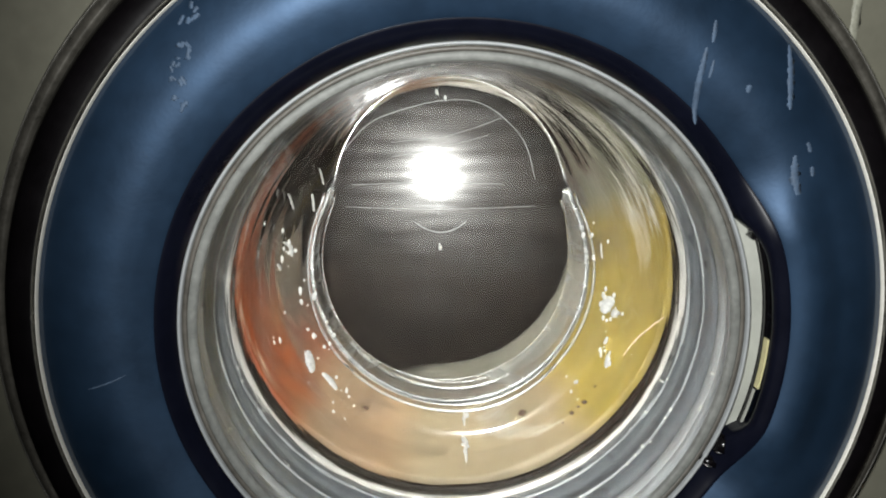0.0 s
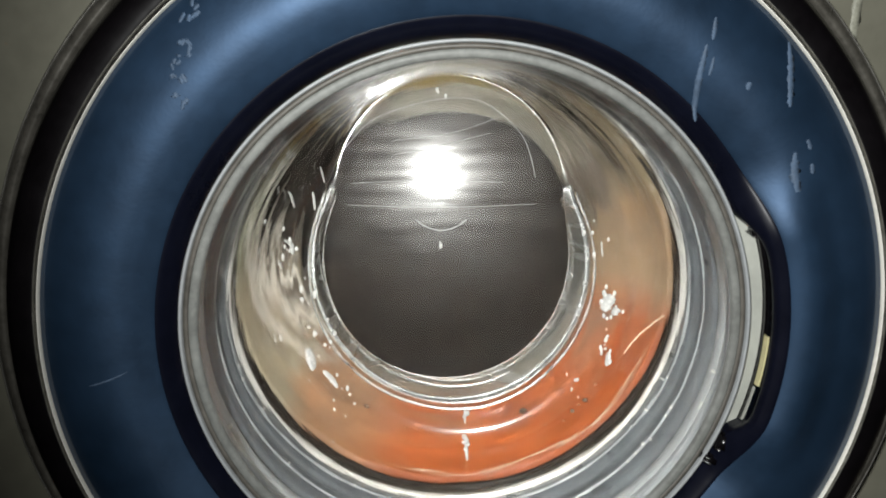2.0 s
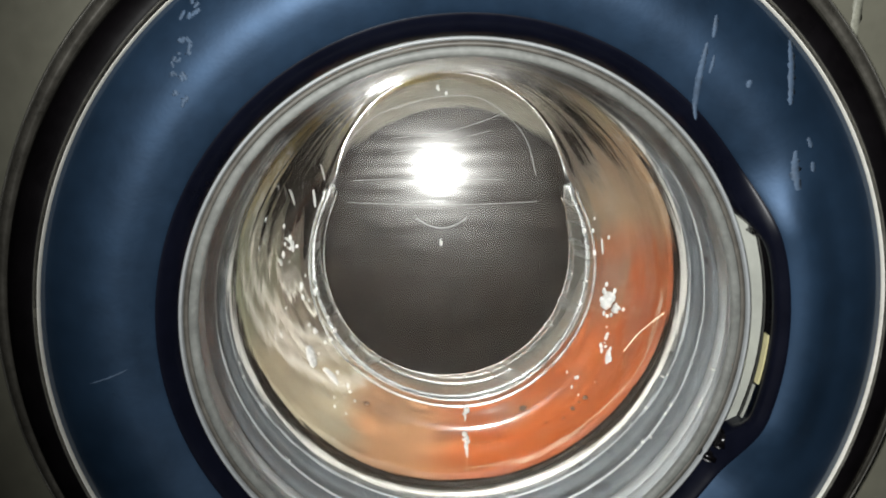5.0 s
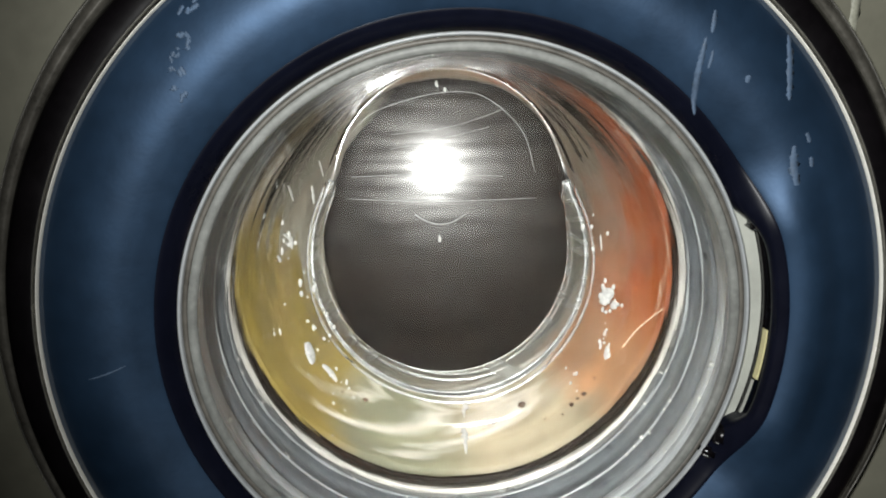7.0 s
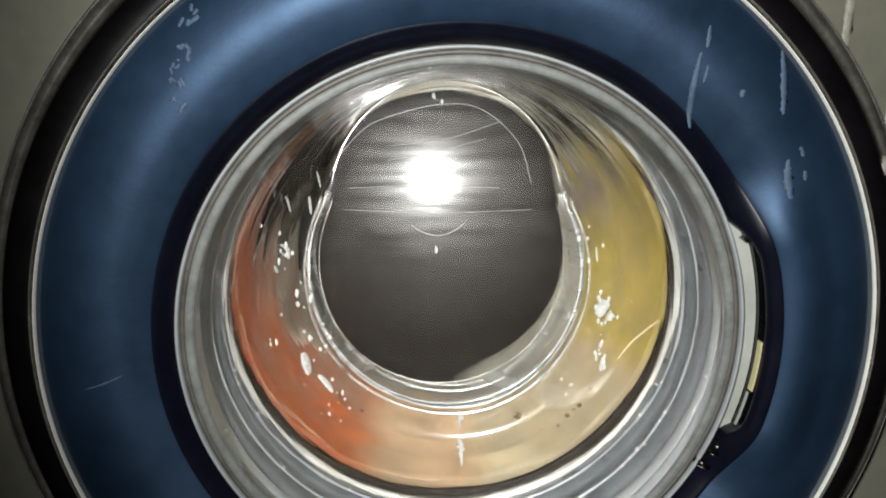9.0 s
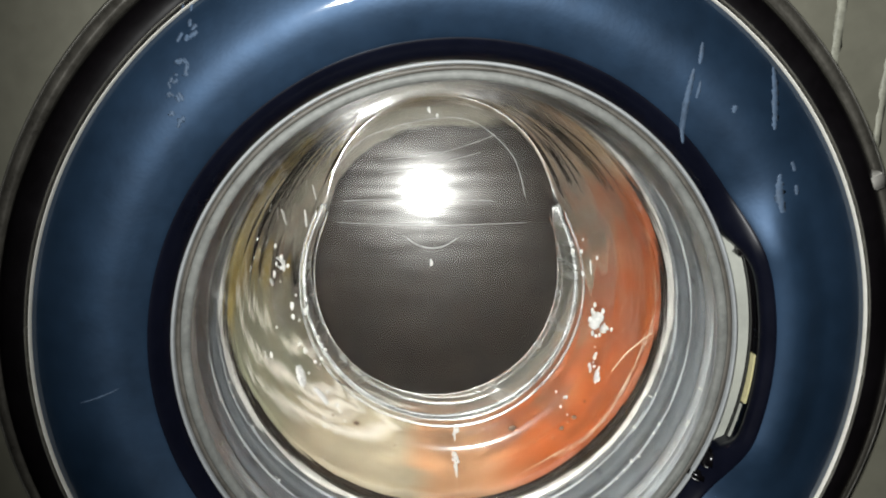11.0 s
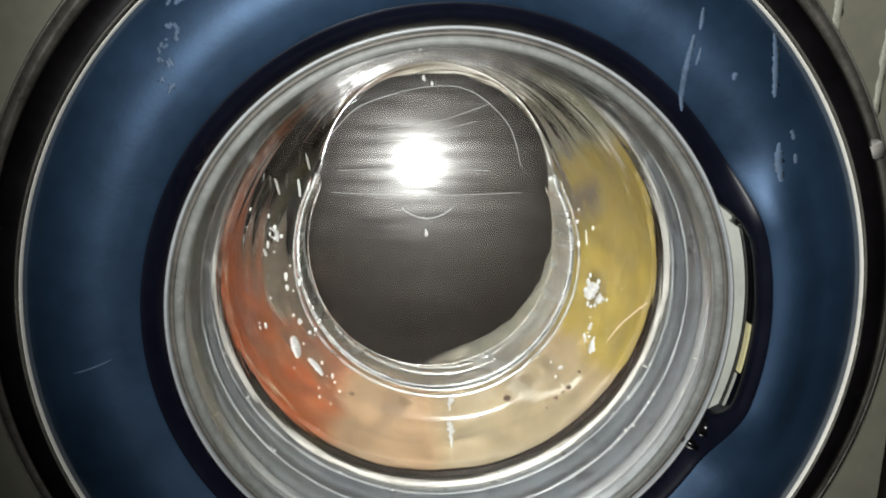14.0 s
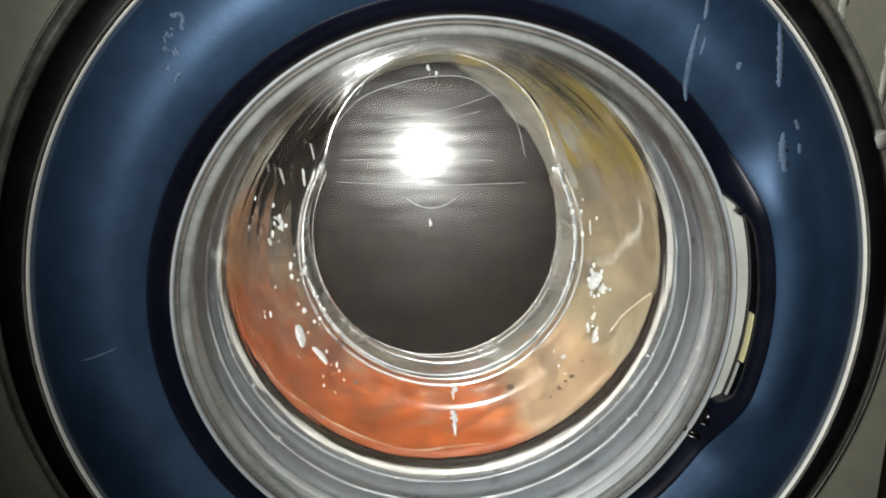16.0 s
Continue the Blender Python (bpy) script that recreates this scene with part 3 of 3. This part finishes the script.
# ---------------------------------------------------------------- laundry, pressed against the drum by the spin
def garment(name, label, mat, a0, a1, seed, r_in=0.148, r_out=0.2375, y0=0.166, y1=0.33, folds=0.0075, taper=10, sink=0.010, r_edge=0.172, depth=0.098):
    """A crumpled cloth from angle a0 to a1 (degrees clockwise from the top): behind the drum's lip it runs inward like a funnel, then back along the drum."""
    bm = bmesh.new()
    na = max(16, int((a1 - a0) * 1.6))
    prof = [(r_out + (r_edge - r_out) * i / 8, y0 + 0.004 * i / 8, 0.2) for i in range(8)]
    for i in range(34):
        s = i / 33
        prof.append((r_edge + (r_in - r_edge) * (s ** 0.8), y0 + 0.004 + depth * s ** 1.25, 1))
    for i in range(1, 16):
        s = i / 15
        prof.append((r_in + (r_out - r_in) * s ** 1.7, y0 + 0.004 + depth + (y1 - y0 - 0.004 - depth) * s ** 0.8, 1 - 0.8 * s))
    rows = []
    for k in range(na + 1):
        d = a0 + (a1 - a0) * k / na
        side = 2 * k / na - 1
        end = min(1.0, (d - a0) / taper, (a1 - d) / taper)
        end = math.sqrt(max(0.0, end * (2 - end)))
        row = []
        for i, (r, y, w) in enumerate(prof):
            stray = (9 * noise.noise(Vector((r * 70, seed * 7.3, side * 4))) + 4 * noise.noise(Vector((r * 260, seed * 2.9, side * 4)))) * abs(side) ** 3
            a = radians(d + (stray + 160 * (0.150 - r) if a1 - a0 < 200 else 0))
            q = Vector((r * math.sin(a) * 20, y * 12 + seed * 3.7, r * math.cos(a) * 20))
            f1 = noise.noise(q)
            f2 = noise.noise(q * 2.4 + Vector((9, 3, 1)))
            fold = noise.noise(Vector((a * 5 + y * 22, seed * 5.1, y * 16 - a * 2)))
            f3 = 1 - 2.4 * abs(fold)
            f4 = noise.noise(q * 6 + Vector((4, 7, 2)))
            disp = folds * w * (0.8 * f1 + 0.4 * f2 + 0.5 * f3 + 0.12 * f4) - (1 - end) * sink * w
            rr = min(r_out, r - 0.75 * disp)
            yy = max(y0 - 0.002, y - 0.65 * disp)
            row.append(bm.verts.new((rr * math.sin(a), yy, rr * math.cos(a))))
        a = radians(d)
        row.append(bm.verts.new((r_out * math.sin(a), y1, r_out * math.cos(a))))
        rows.append(row)
    n = len(rows[0])
    for p, q in zip(rows, rows[1:]):
        for i in range(n):
            j = (i + 1) % n
            bm.faces.new((p[i], p[j], q[j], q[i]))
    bm.faces.new(rows[0]), bm.faces.new(rows[-1])
    ob = part(name, bm, mat)
    ob.location = (0, 0, ZC)
    tagged(ob, label, "laundry", group="laundry in the drum")
    return ob


def funnel_y(r, y0=0.166, r_edge=0.172, r_in=0.148, depth=0.098):
    """Depth of the funnel that the pressed cloths form."""
    s = max(0.0, min(1.0, (r_edge - r) / (r_edge - r_in))) ** 1.25
    return y0 + 0.004 + depth * s ** 1.25


def hem(parent, a0, r0, a1, r1, width, seed, mat=HEM_SHINE):
    """A raised hem that runs across the funnel; the white ones paint a wet highlight."""
    pts = []
    for i in range(25):
        s = i / 24
        a = radians(a0 + (a1 - a0) * s)
        r = 0.1455 + 0.42 * (r0 + (r1 - r0) * s ** 1.3 + 0.0015 * math.sin(7 * s + seed) - 0.121)
        pts.append(Vector((r * math.sin(a), funnel_y(r) - 0.0120 + 0.0015 * math.sin(11 * s + seed * 2), r * math.cos(a))))
    part("hem", tube(pts, width, 8), mat, parent, "raised hem drawn as a highlight streak")


laundry = [
    garment("orange_towel", "wet bright orange cloth pressed against the drum", ORANGE, 112, 228, 1, folds=0.006),
    garment("yellow_shirt", "wet mustard yellow cloth pressed against the drum", YELLOW, -40, 40, 2),
    garment("cream_shirt", "wet cream cloth pressed against the drum", CREAM, 30, 92, 3),
    garment("peach_shirt", "wet peach cloth pressed against the drum", PEACH, 84, 120, 4),
    garment("apricot_towel", "wet washed-out apricot cloth pressed against the drum", APRICOT, 220, 252, 11),
    garment("pale_towel", "wet pale beige cloth pressed against the drum", PALE, 244, 292, 5),
    garment("sage_shirt", "wet grey-green cloth pressed against the drum", SAGE, 284, 328, 6),
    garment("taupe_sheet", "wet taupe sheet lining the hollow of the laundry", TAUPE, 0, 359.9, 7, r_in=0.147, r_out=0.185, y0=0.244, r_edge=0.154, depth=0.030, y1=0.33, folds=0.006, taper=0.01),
    garment("grey_towel", "wet light grey cloth bulging into the hollow", GREY, -38, 82, 8, r_in=0.121, r_out=0.180, y0=0.262, r_edge=0.150, depth=0.034, y1=0.34, folds=0.006, taper=48, sink=0.045),
]
cream_ob, pale_ob, sage_ob = laundry[2], laundry[5], laundry[6]
hem(pale_ob, 330, 0.158, 252, 0.121, 0.0017, 1)
hem(pale_ob, 316, 0.154, 246, 0.123, 0.0013, 2)
hem(pale_ob, 300, 0.160, 240, 0.130, 0.0015, 3)
hem(pale_ob, 286, 0.150, 256, 0.122, 0.0017, 4)
hem(pale_ob, 308, 0.166, 250, 0.134, 0.0012, 7)
hem(pale_ob, 322, 0.140, 262, 0.118, 0.0013, 8)
hem(sage_ob, 338, 0.150, 286, 0.120, 0.0011, 9)
hem(cream_ob, 36, 0.160, 70, 0.124, 0.0016, 5)
hem(laundry[1], -28, 0.150, 30, 0.128, 0.0007, 6, YELLOW)


# ---------------------------------------------------------------- marks and drops on the door
def ring_surface(x, z):
    r, a = math.hypot(x, z), math.atan2(x, z)
    g = grip(a)
    w = ramp(r, 0.214, 0.1785)
    return ring_y(r - GRIP_WIDE * g * w) - GRIP_HIGH * rise(a) * w


def ribbon(line, width, surface, lift=0.0005, seed=0, ragged=0.5):
    """A thin ragged film along a line of (x, z) on a surface y(x, z)."""
    bm = bmesh.new()
    pts = smooth_line([(x, 0, z) for x, z in line], 14)
    rows = []
    for i, p in enumerate(pts):
        d = (pts[min(i + 1, len(pts) - 1)] - pts[max(i - 1, 0)]).normalized()
        side = Vector((d.z, 0, -d.x))
        f = i / (len(pts) - 1)
        w = width * (0.15 + 0.85 * math.sin(math.pi * min(1, max(0, f))) ** 0.5)
        l = w * (1 + ragged * noise.noise(Vector((i * 0.45, seed * 3.1, 0))) * 2)
        r = w * (1 + ragged * noise.noise(Vector((i * 0.45, seed * 3.1, 8))) * 2)
        row = []
        for o, up in ((-max(0.0002, l), 0.0), (0, 1.0), (max(0.0002, r), 0.0)):
            q = p + side * o * 0.5
            row.append(bm.verts.new((q.x, surface(q.x, q.z) - lift * (0.35 + 0.65 * up), q.z)))
        for o in (0.5, -0.5):
            q = p + side * o * max(0.0002, w)
            row.append(bm.verts.new((q.x, surface(q.x, q.z) + 0.0003, q.z)))
        rows.append(row)
    for p, q in zip(rows, rows[1:]):
        for i in range(5):
            j = (i + 1) % 5
            bm.faces.new((p[i], p[j], q[j], q[i]))
    bm.faces.new(rows[0]), bm.faces.new(rows[-1])
    return bm


for k, (line, width) in enumerate((
        (((0.1262, 0.1760), (0.1258, 0.1700), (0.1250, 0.1645)), 0.0016),
        (((0.1225, 0.1625), (0.1215, 0.1540), (0.1212, 0.1440), (0.1222, 0.1300), (0.1232, 0.1220)), 0.0020),
        (((0.1268, 0.1560), (0.1262, 0.1500), (0.1258, 0.1465)), 0.0011),
        (((0.1685, 0.1640), (0.1692, 0.1540), (0.1695, 0.1400), (0.1698, 0.1300)), 0.0024),
        (((0.1752, 0.1060), (0.1756, 0.0960), (0.1772, 0.0820), (0.1775, 0.0660)), 0.0032),
        (((0.1470, 0.1430), (0.1462, 0.1390)), 0.0020),
        (((0.1815, 0.1130), (0.1835, 0.1075)), 0.0018),
        (((0.1850, 0.1000), (0.1856, 0.0945)), 0.0018),
        (((-0.2120, -0.0215), (-0.2030, -0.0190), (-0.1920, -0.0148)), 0.0009))):
    part("water_stain", ribbon(line, width * (1.5 if k < 8 else 1.0), ring_surface, lift=0.0003, seed=k), STAIN, door, "pale dried water mark" if k < 8 else "thin pale scratch")

# a blotchy cluster of dried splashes
rng = random.Random(3)
for line in (((-0.1450, 0.1900), (-0.1400, 0.1820), (-0.1430, 0.1740), (-0.1490, 0.1730)), ((-0.1500, 0.1640), (-0.1440, 0.1620), (-0.1430, 0.1560)),
             ((-0.1510, 0.1560), (-0.1530, 0.1480), (-0.1490, 0.1440)), ((-0.1540, 0.1380), (-0.1500, 0.1330))):
    for p in smooth_line([(x, 0, z) for x, z in line], 4):
        if rng.random() < 0.75:
            x, z = p.x + rng.gauss(0, 0.0012), p.z + rng.gauss(0, 0.0012)
            dx, dz = rng.uniform(-0.0016, 0.0016), rng.uniform(0.0006, 0.0026)
            part("water_stain", ribbon(((x - dx, z - dz), (x, z), (x + dx, z + dz)), rng.uniform(0.0010, 0.0026), ring_surface, lift=0.0003, seed=rng.random() * 90, ragged=1.0), STAIN, door, "pale dried water mark")

for k, (line, width) in enumerate((
        (((0.2300, 0.3300), (0.2325, 0.2700), (0.2300, 0.2200), (0.2280, 0.1700), (0.2275, 0.1450)), 0.0030),
        (((0.2640, 0.3300), (0.2625, 0.2600), (0.2650, 0.2000), (0.2610, 0.1500), (0.2600, 0.0900)), 0.0028),
        (((0.2840, 0.3200), (0.2855, 0.2300), (0.2835, 0.1600)), 0.0022))):
    part("water_streak", ribbon(line, 2.0 * width, lambda x, z: PY, lift=0.0003, seed=20 + k), STREAK, machine, "pale water streak down the panel")


def hinge_cover():
    bm = bmesh.new()
    box(bm, -0.005, 0.005, -0.003, 0.020, -0.008, 0.008)
    bmesh.ops.bevel(bm, geom=bm.edges[:], offset=0.0015, segments=2, affect="EDGES")
    a = radians(67)
    bm.transform(pose(0.2555 * math.sin(a), 0.0135, 0.2555 * math.cos(a), 0, 67, 0))
    part("hinge_cover", bm, CHROME, door, "small bright metal hinge cover")


hinge_cover()


def on_bowl(x, z, lift=0.0007):
    return (x, bowl_y(x, z) - lift, z)


# fine mould lines and hair scratches in the bowl's end, and a painted reflection
for line, rad in ((((-0.0768, 0.0714), (-0.0400, 0.0728), (-0.0060, 0.0722), (0.0200, 0.0726), (0.0360, 0.0722)), 0.00025),
                  (((-0.0815, 0.0554), (-0.0500, 0.0542), (-0.0102, 0.0536), (0.0250, 0.0546), (0.0611, 0.0563)), 0.00022),
                  (((-0.0828, 0.0956), (-0.0658, 0.1140), (-0.0461, 0.1240), (-0.0087, 0.1330), (0.0224, 0.1300), (0.0501, 0.1060), (0.0600, 0.0751)), 0.00025),
                  (((-0.0473, 0.1024), (-0.0020, 0.1083), (0.0368, 0.1210)), 0.0002),
                  (((-0.0475, 0.0918), (-0.0101, 0.0991), (0.0267, 0.1083)), 0.0002),
                  # this short arc paints the lower edge of the torch's reflection
                  (((-0.0293, 0.0440), (-0.0210, 0.0388), (-0.0103, 0.0365), (0.0004, 0.0390), (0.0087, 0.0444)), 0.0005)):
    pts = [on_bowl(p.x, p.z, 0.0002) for p in smooth_line([(x, 0, z) for x, z in line], 14)]
    part("glass_line", tube(pts, rad), HAIRLINE, door, "fine pale line in the glass, for mould marks and a painted reflection").visible_shadow = False


# beads added round the end of the bowl for the glass edge's highlights
def bead(radius, a0, a1, thick, lift):
    pts = []
    for k in range(121):
        a = radians(a0 + (a1 - a0) * k / 120)
        x, z = moulded(radius + 0.0004 * math.sin(5 * a), a)
        pts.append(on_bowl(x, z, lift))
    part("highlight_bead", tube(pts, thick, 10), BEAD, door, "glass bead added for a bright highlight ring").visible_shadow = False


bead(0.1065, 58, 302, 0.0012, 0.0006)
bead(0.1030, 100, 262, 0.0006, 0.0003)
bead(0.1000, 62, 300, 0.0009, -0.0330)
bead(0.1020, 150, 232, 0.0018, -0.0270)


# drops that cling to the glass, coloured white to stand in for glints
def drop(x, z, size, tall=1.0):
    bm = bmesh.new()
    bmesh.ops.create_icosphere(bm, subdivisions=2, radius=1)
    for v in bm.verts:
        v.co *= 1 + 0.25 * noise.noise(v.co * 1.5 + Vector((x * 900, z * 700, 0)))
    bm.transform(Matrix.Translation(on_bowl(x, z, -0.0001)) @ Matrix.Diagonal((size, size * 0.55, size * tall, 1)))
    part("glint_drop", bm, GLINT, door).visible_shadow = False


rng = random.Random(5)
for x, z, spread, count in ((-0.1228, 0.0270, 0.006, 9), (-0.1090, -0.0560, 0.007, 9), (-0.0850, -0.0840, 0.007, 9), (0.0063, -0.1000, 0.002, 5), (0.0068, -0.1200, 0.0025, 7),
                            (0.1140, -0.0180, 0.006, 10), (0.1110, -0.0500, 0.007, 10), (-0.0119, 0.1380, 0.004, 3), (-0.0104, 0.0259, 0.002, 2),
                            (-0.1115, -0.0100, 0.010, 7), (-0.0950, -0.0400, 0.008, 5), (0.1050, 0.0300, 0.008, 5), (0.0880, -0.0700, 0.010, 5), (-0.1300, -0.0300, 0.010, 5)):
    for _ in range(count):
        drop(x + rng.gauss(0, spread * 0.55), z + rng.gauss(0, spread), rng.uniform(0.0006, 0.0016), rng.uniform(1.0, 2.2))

# white ribbons on the glass that paint its bright glints
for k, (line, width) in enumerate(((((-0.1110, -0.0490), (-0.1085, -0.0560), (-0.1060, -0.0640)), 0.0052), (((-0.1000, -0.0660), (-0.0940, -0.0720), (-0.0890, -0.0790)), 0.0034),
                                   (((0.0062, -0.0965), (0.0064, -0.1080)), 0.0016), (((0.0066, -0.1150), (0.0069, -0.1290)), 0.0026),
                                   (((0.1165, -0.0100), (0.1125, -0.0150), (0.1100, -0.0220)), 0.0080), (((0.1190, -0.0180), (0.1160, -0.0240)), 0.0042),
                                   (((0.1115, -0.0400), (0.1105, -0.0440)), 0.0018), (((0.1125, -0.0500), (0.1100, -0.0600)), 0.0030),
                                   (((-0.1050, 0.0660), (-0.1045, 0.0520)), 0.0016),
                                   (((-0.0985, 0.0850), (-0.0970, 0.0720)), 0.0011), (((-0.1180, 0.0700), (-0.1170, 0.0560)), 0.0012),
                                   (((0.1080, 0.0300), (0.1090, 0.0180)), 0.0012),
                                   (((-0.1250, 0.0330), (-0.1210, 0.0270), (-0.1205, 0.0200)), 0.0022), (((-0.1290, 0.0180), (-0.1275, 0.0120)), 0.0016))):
    part("glint_smear", ribbon(line, width, bowl_y, lift=0.0006, seed=40 + k, ragged=0.4), GLINT, door).visible_shadow = False

# specks of lint and dirt on the far side of the glass
for x, z, s in ((-0.0699, -0.1010, 0.0024), (0.0524, -0.1042, 0.0032), (0.0995, -0.0921, 0.0022), (-0.1350, 0.0120, 0.0014), (0.0950, -0.0960, 0.0012), (0.0900, -0.1010, 0.0020), (0.0830, -0.1080, 0.0011), (-0.0400, -0.1180, 0.0010),
                (0.0310, -0.1190, 0.0012), (0.1080, -0.0800, 0.0011), (-0.0880, -0.0930, 0.0010), (0.0700, -0.1130, 0.0010)):
    bm = bmesh.new()
    bmesh.ops.create_icosphere(bm, subdivisions=2, radius=1)
    for v in bm.verts:
        v.co *= 1 + 0.5 * noise.noise(v.co * 1.3 + Vector((x * 500, z * 500, 3)))
    bm.transform(Matrix.Translation((x, bowl_y(x, z, OUTER) + 0.0006, z)) @ Matrix.Diagonal((s, s * 0.25, s * 0.8, 1)))
    part("dirt_speck", bm, SPECK, door, "brown speck of dirt on the glass")

# a loose thread caught at the gasket
part("loose_thread", tube([Vector(p) for p in smooth_line([(0.1290, 0.132, -0.0560), (0.1370, 0.126, -0.0400), (0.1440, 0.121, -0.0300), (0.1530, 0.118, -0.0200)], 10)], 0.0005), THREAD, machine, "pale loose thread caught in the gasket")

# white beads painted in as wet glints on the gasket
rng = random.Random(9)
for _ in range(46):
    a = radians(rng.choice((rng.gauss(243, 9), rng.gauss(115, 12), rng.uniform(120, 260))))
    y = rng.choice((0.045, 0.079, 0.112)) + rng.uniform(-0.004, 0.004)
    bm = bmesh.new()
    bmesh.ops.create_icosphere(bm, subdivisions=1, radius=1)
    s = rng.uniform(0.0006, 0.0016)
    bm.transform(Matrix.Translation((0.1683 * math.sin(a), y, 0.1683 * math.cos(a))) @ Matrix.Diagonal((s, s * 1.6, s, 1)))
    part("glint_drop", bm, GLINT, machine).visible_shadow = False

# a stray thread pulled across the orange cloth
part("stray_thread", tube([Vector((r * math.sin(radians(a)), y, r * math.cos(radians(a)))) for a, r, y in
                                    [(128 + 5 * i, 0.1655 - 0.002 * math.sin(i * 0.9), 0.1625 + 0.0015 * math.sin(i * 1.3)) for i in range(18)]], 0.0005), THREAD, laundry[0], "pale thread hanging from the cloth")


# ---------------------------------------------------------------- movement
def motions():
    # angle of the yellow cloth, degrees clockwise from the top, every tenth of a second in three stretches
    first = [110, 250, 334, 85, 290, 7, 113, 258, 330, 85, 276, 5, 118, 258, 335, 88, 215, 10, 122, 265, 345, 95,
             235, 18, 118, 265, 348, 92, 230, 325, 136, 265, 355, 95, 245, 315, 118, 280, 355, 100, 225, 320, 70]
    second = [110, 255, 340, 85, 205, 312, 120, 252, 352, 92, 245, 312, 125, 285, 12, 115, 280, 7, 125, 322]
    third = [245, 7, 172, 317, 112, 347, 130, 302, 112, 307, 97, 327, 140, 322, 140, 307, 112, 312, 195, 10, 205, 15, 215, 15, 290,
             100, 312, 125, 327, 160, 357, 285, 95, 307, 145, 347, 215, 95, 312, 160, 15, 255, 85, 310, 225, 80, 305, 155, 25, 280,
             165, 35, 285, 140, 15, 265, 130, 40]
    keys = []
    for start, stretch in ((0.0, first), (6.3, second), (10.3, third)):
        for i, angle in enumerate(stretch):
            t = start + 0.1 * i
            if not keys:
                keys.append((t, angle))
                continue
            t0, last = keys[-1]
            mid = 0.5 * (t + t0)
            rate = float(np.interp(mid, (0, 8, 10.3, 12, 14, 15.5), (-2400, -2400, -1950, -1750, -1400, -1200)))
            goal = last + rate * (t - t0)
            keys.append((t, angle + 360 * round((goal - angle) / 360)))
    times, angles = [k[0] for k in keys], [k[1] for k in keys]
    rows = []
    for n in range(int(16 * FPS) + 1):
        t = n / FPS
        rows.append((t, float(np.interp(t, times, angles))))
    walk(drum_ob, [(t, pose(0, 0, 0, 0, a, 0)) for t, a in rows])
    for ob in laundry:
        walk(ob, [(t, pose(0, 0, ZC, 0, a, 0)) for t, a in rows])


motions()
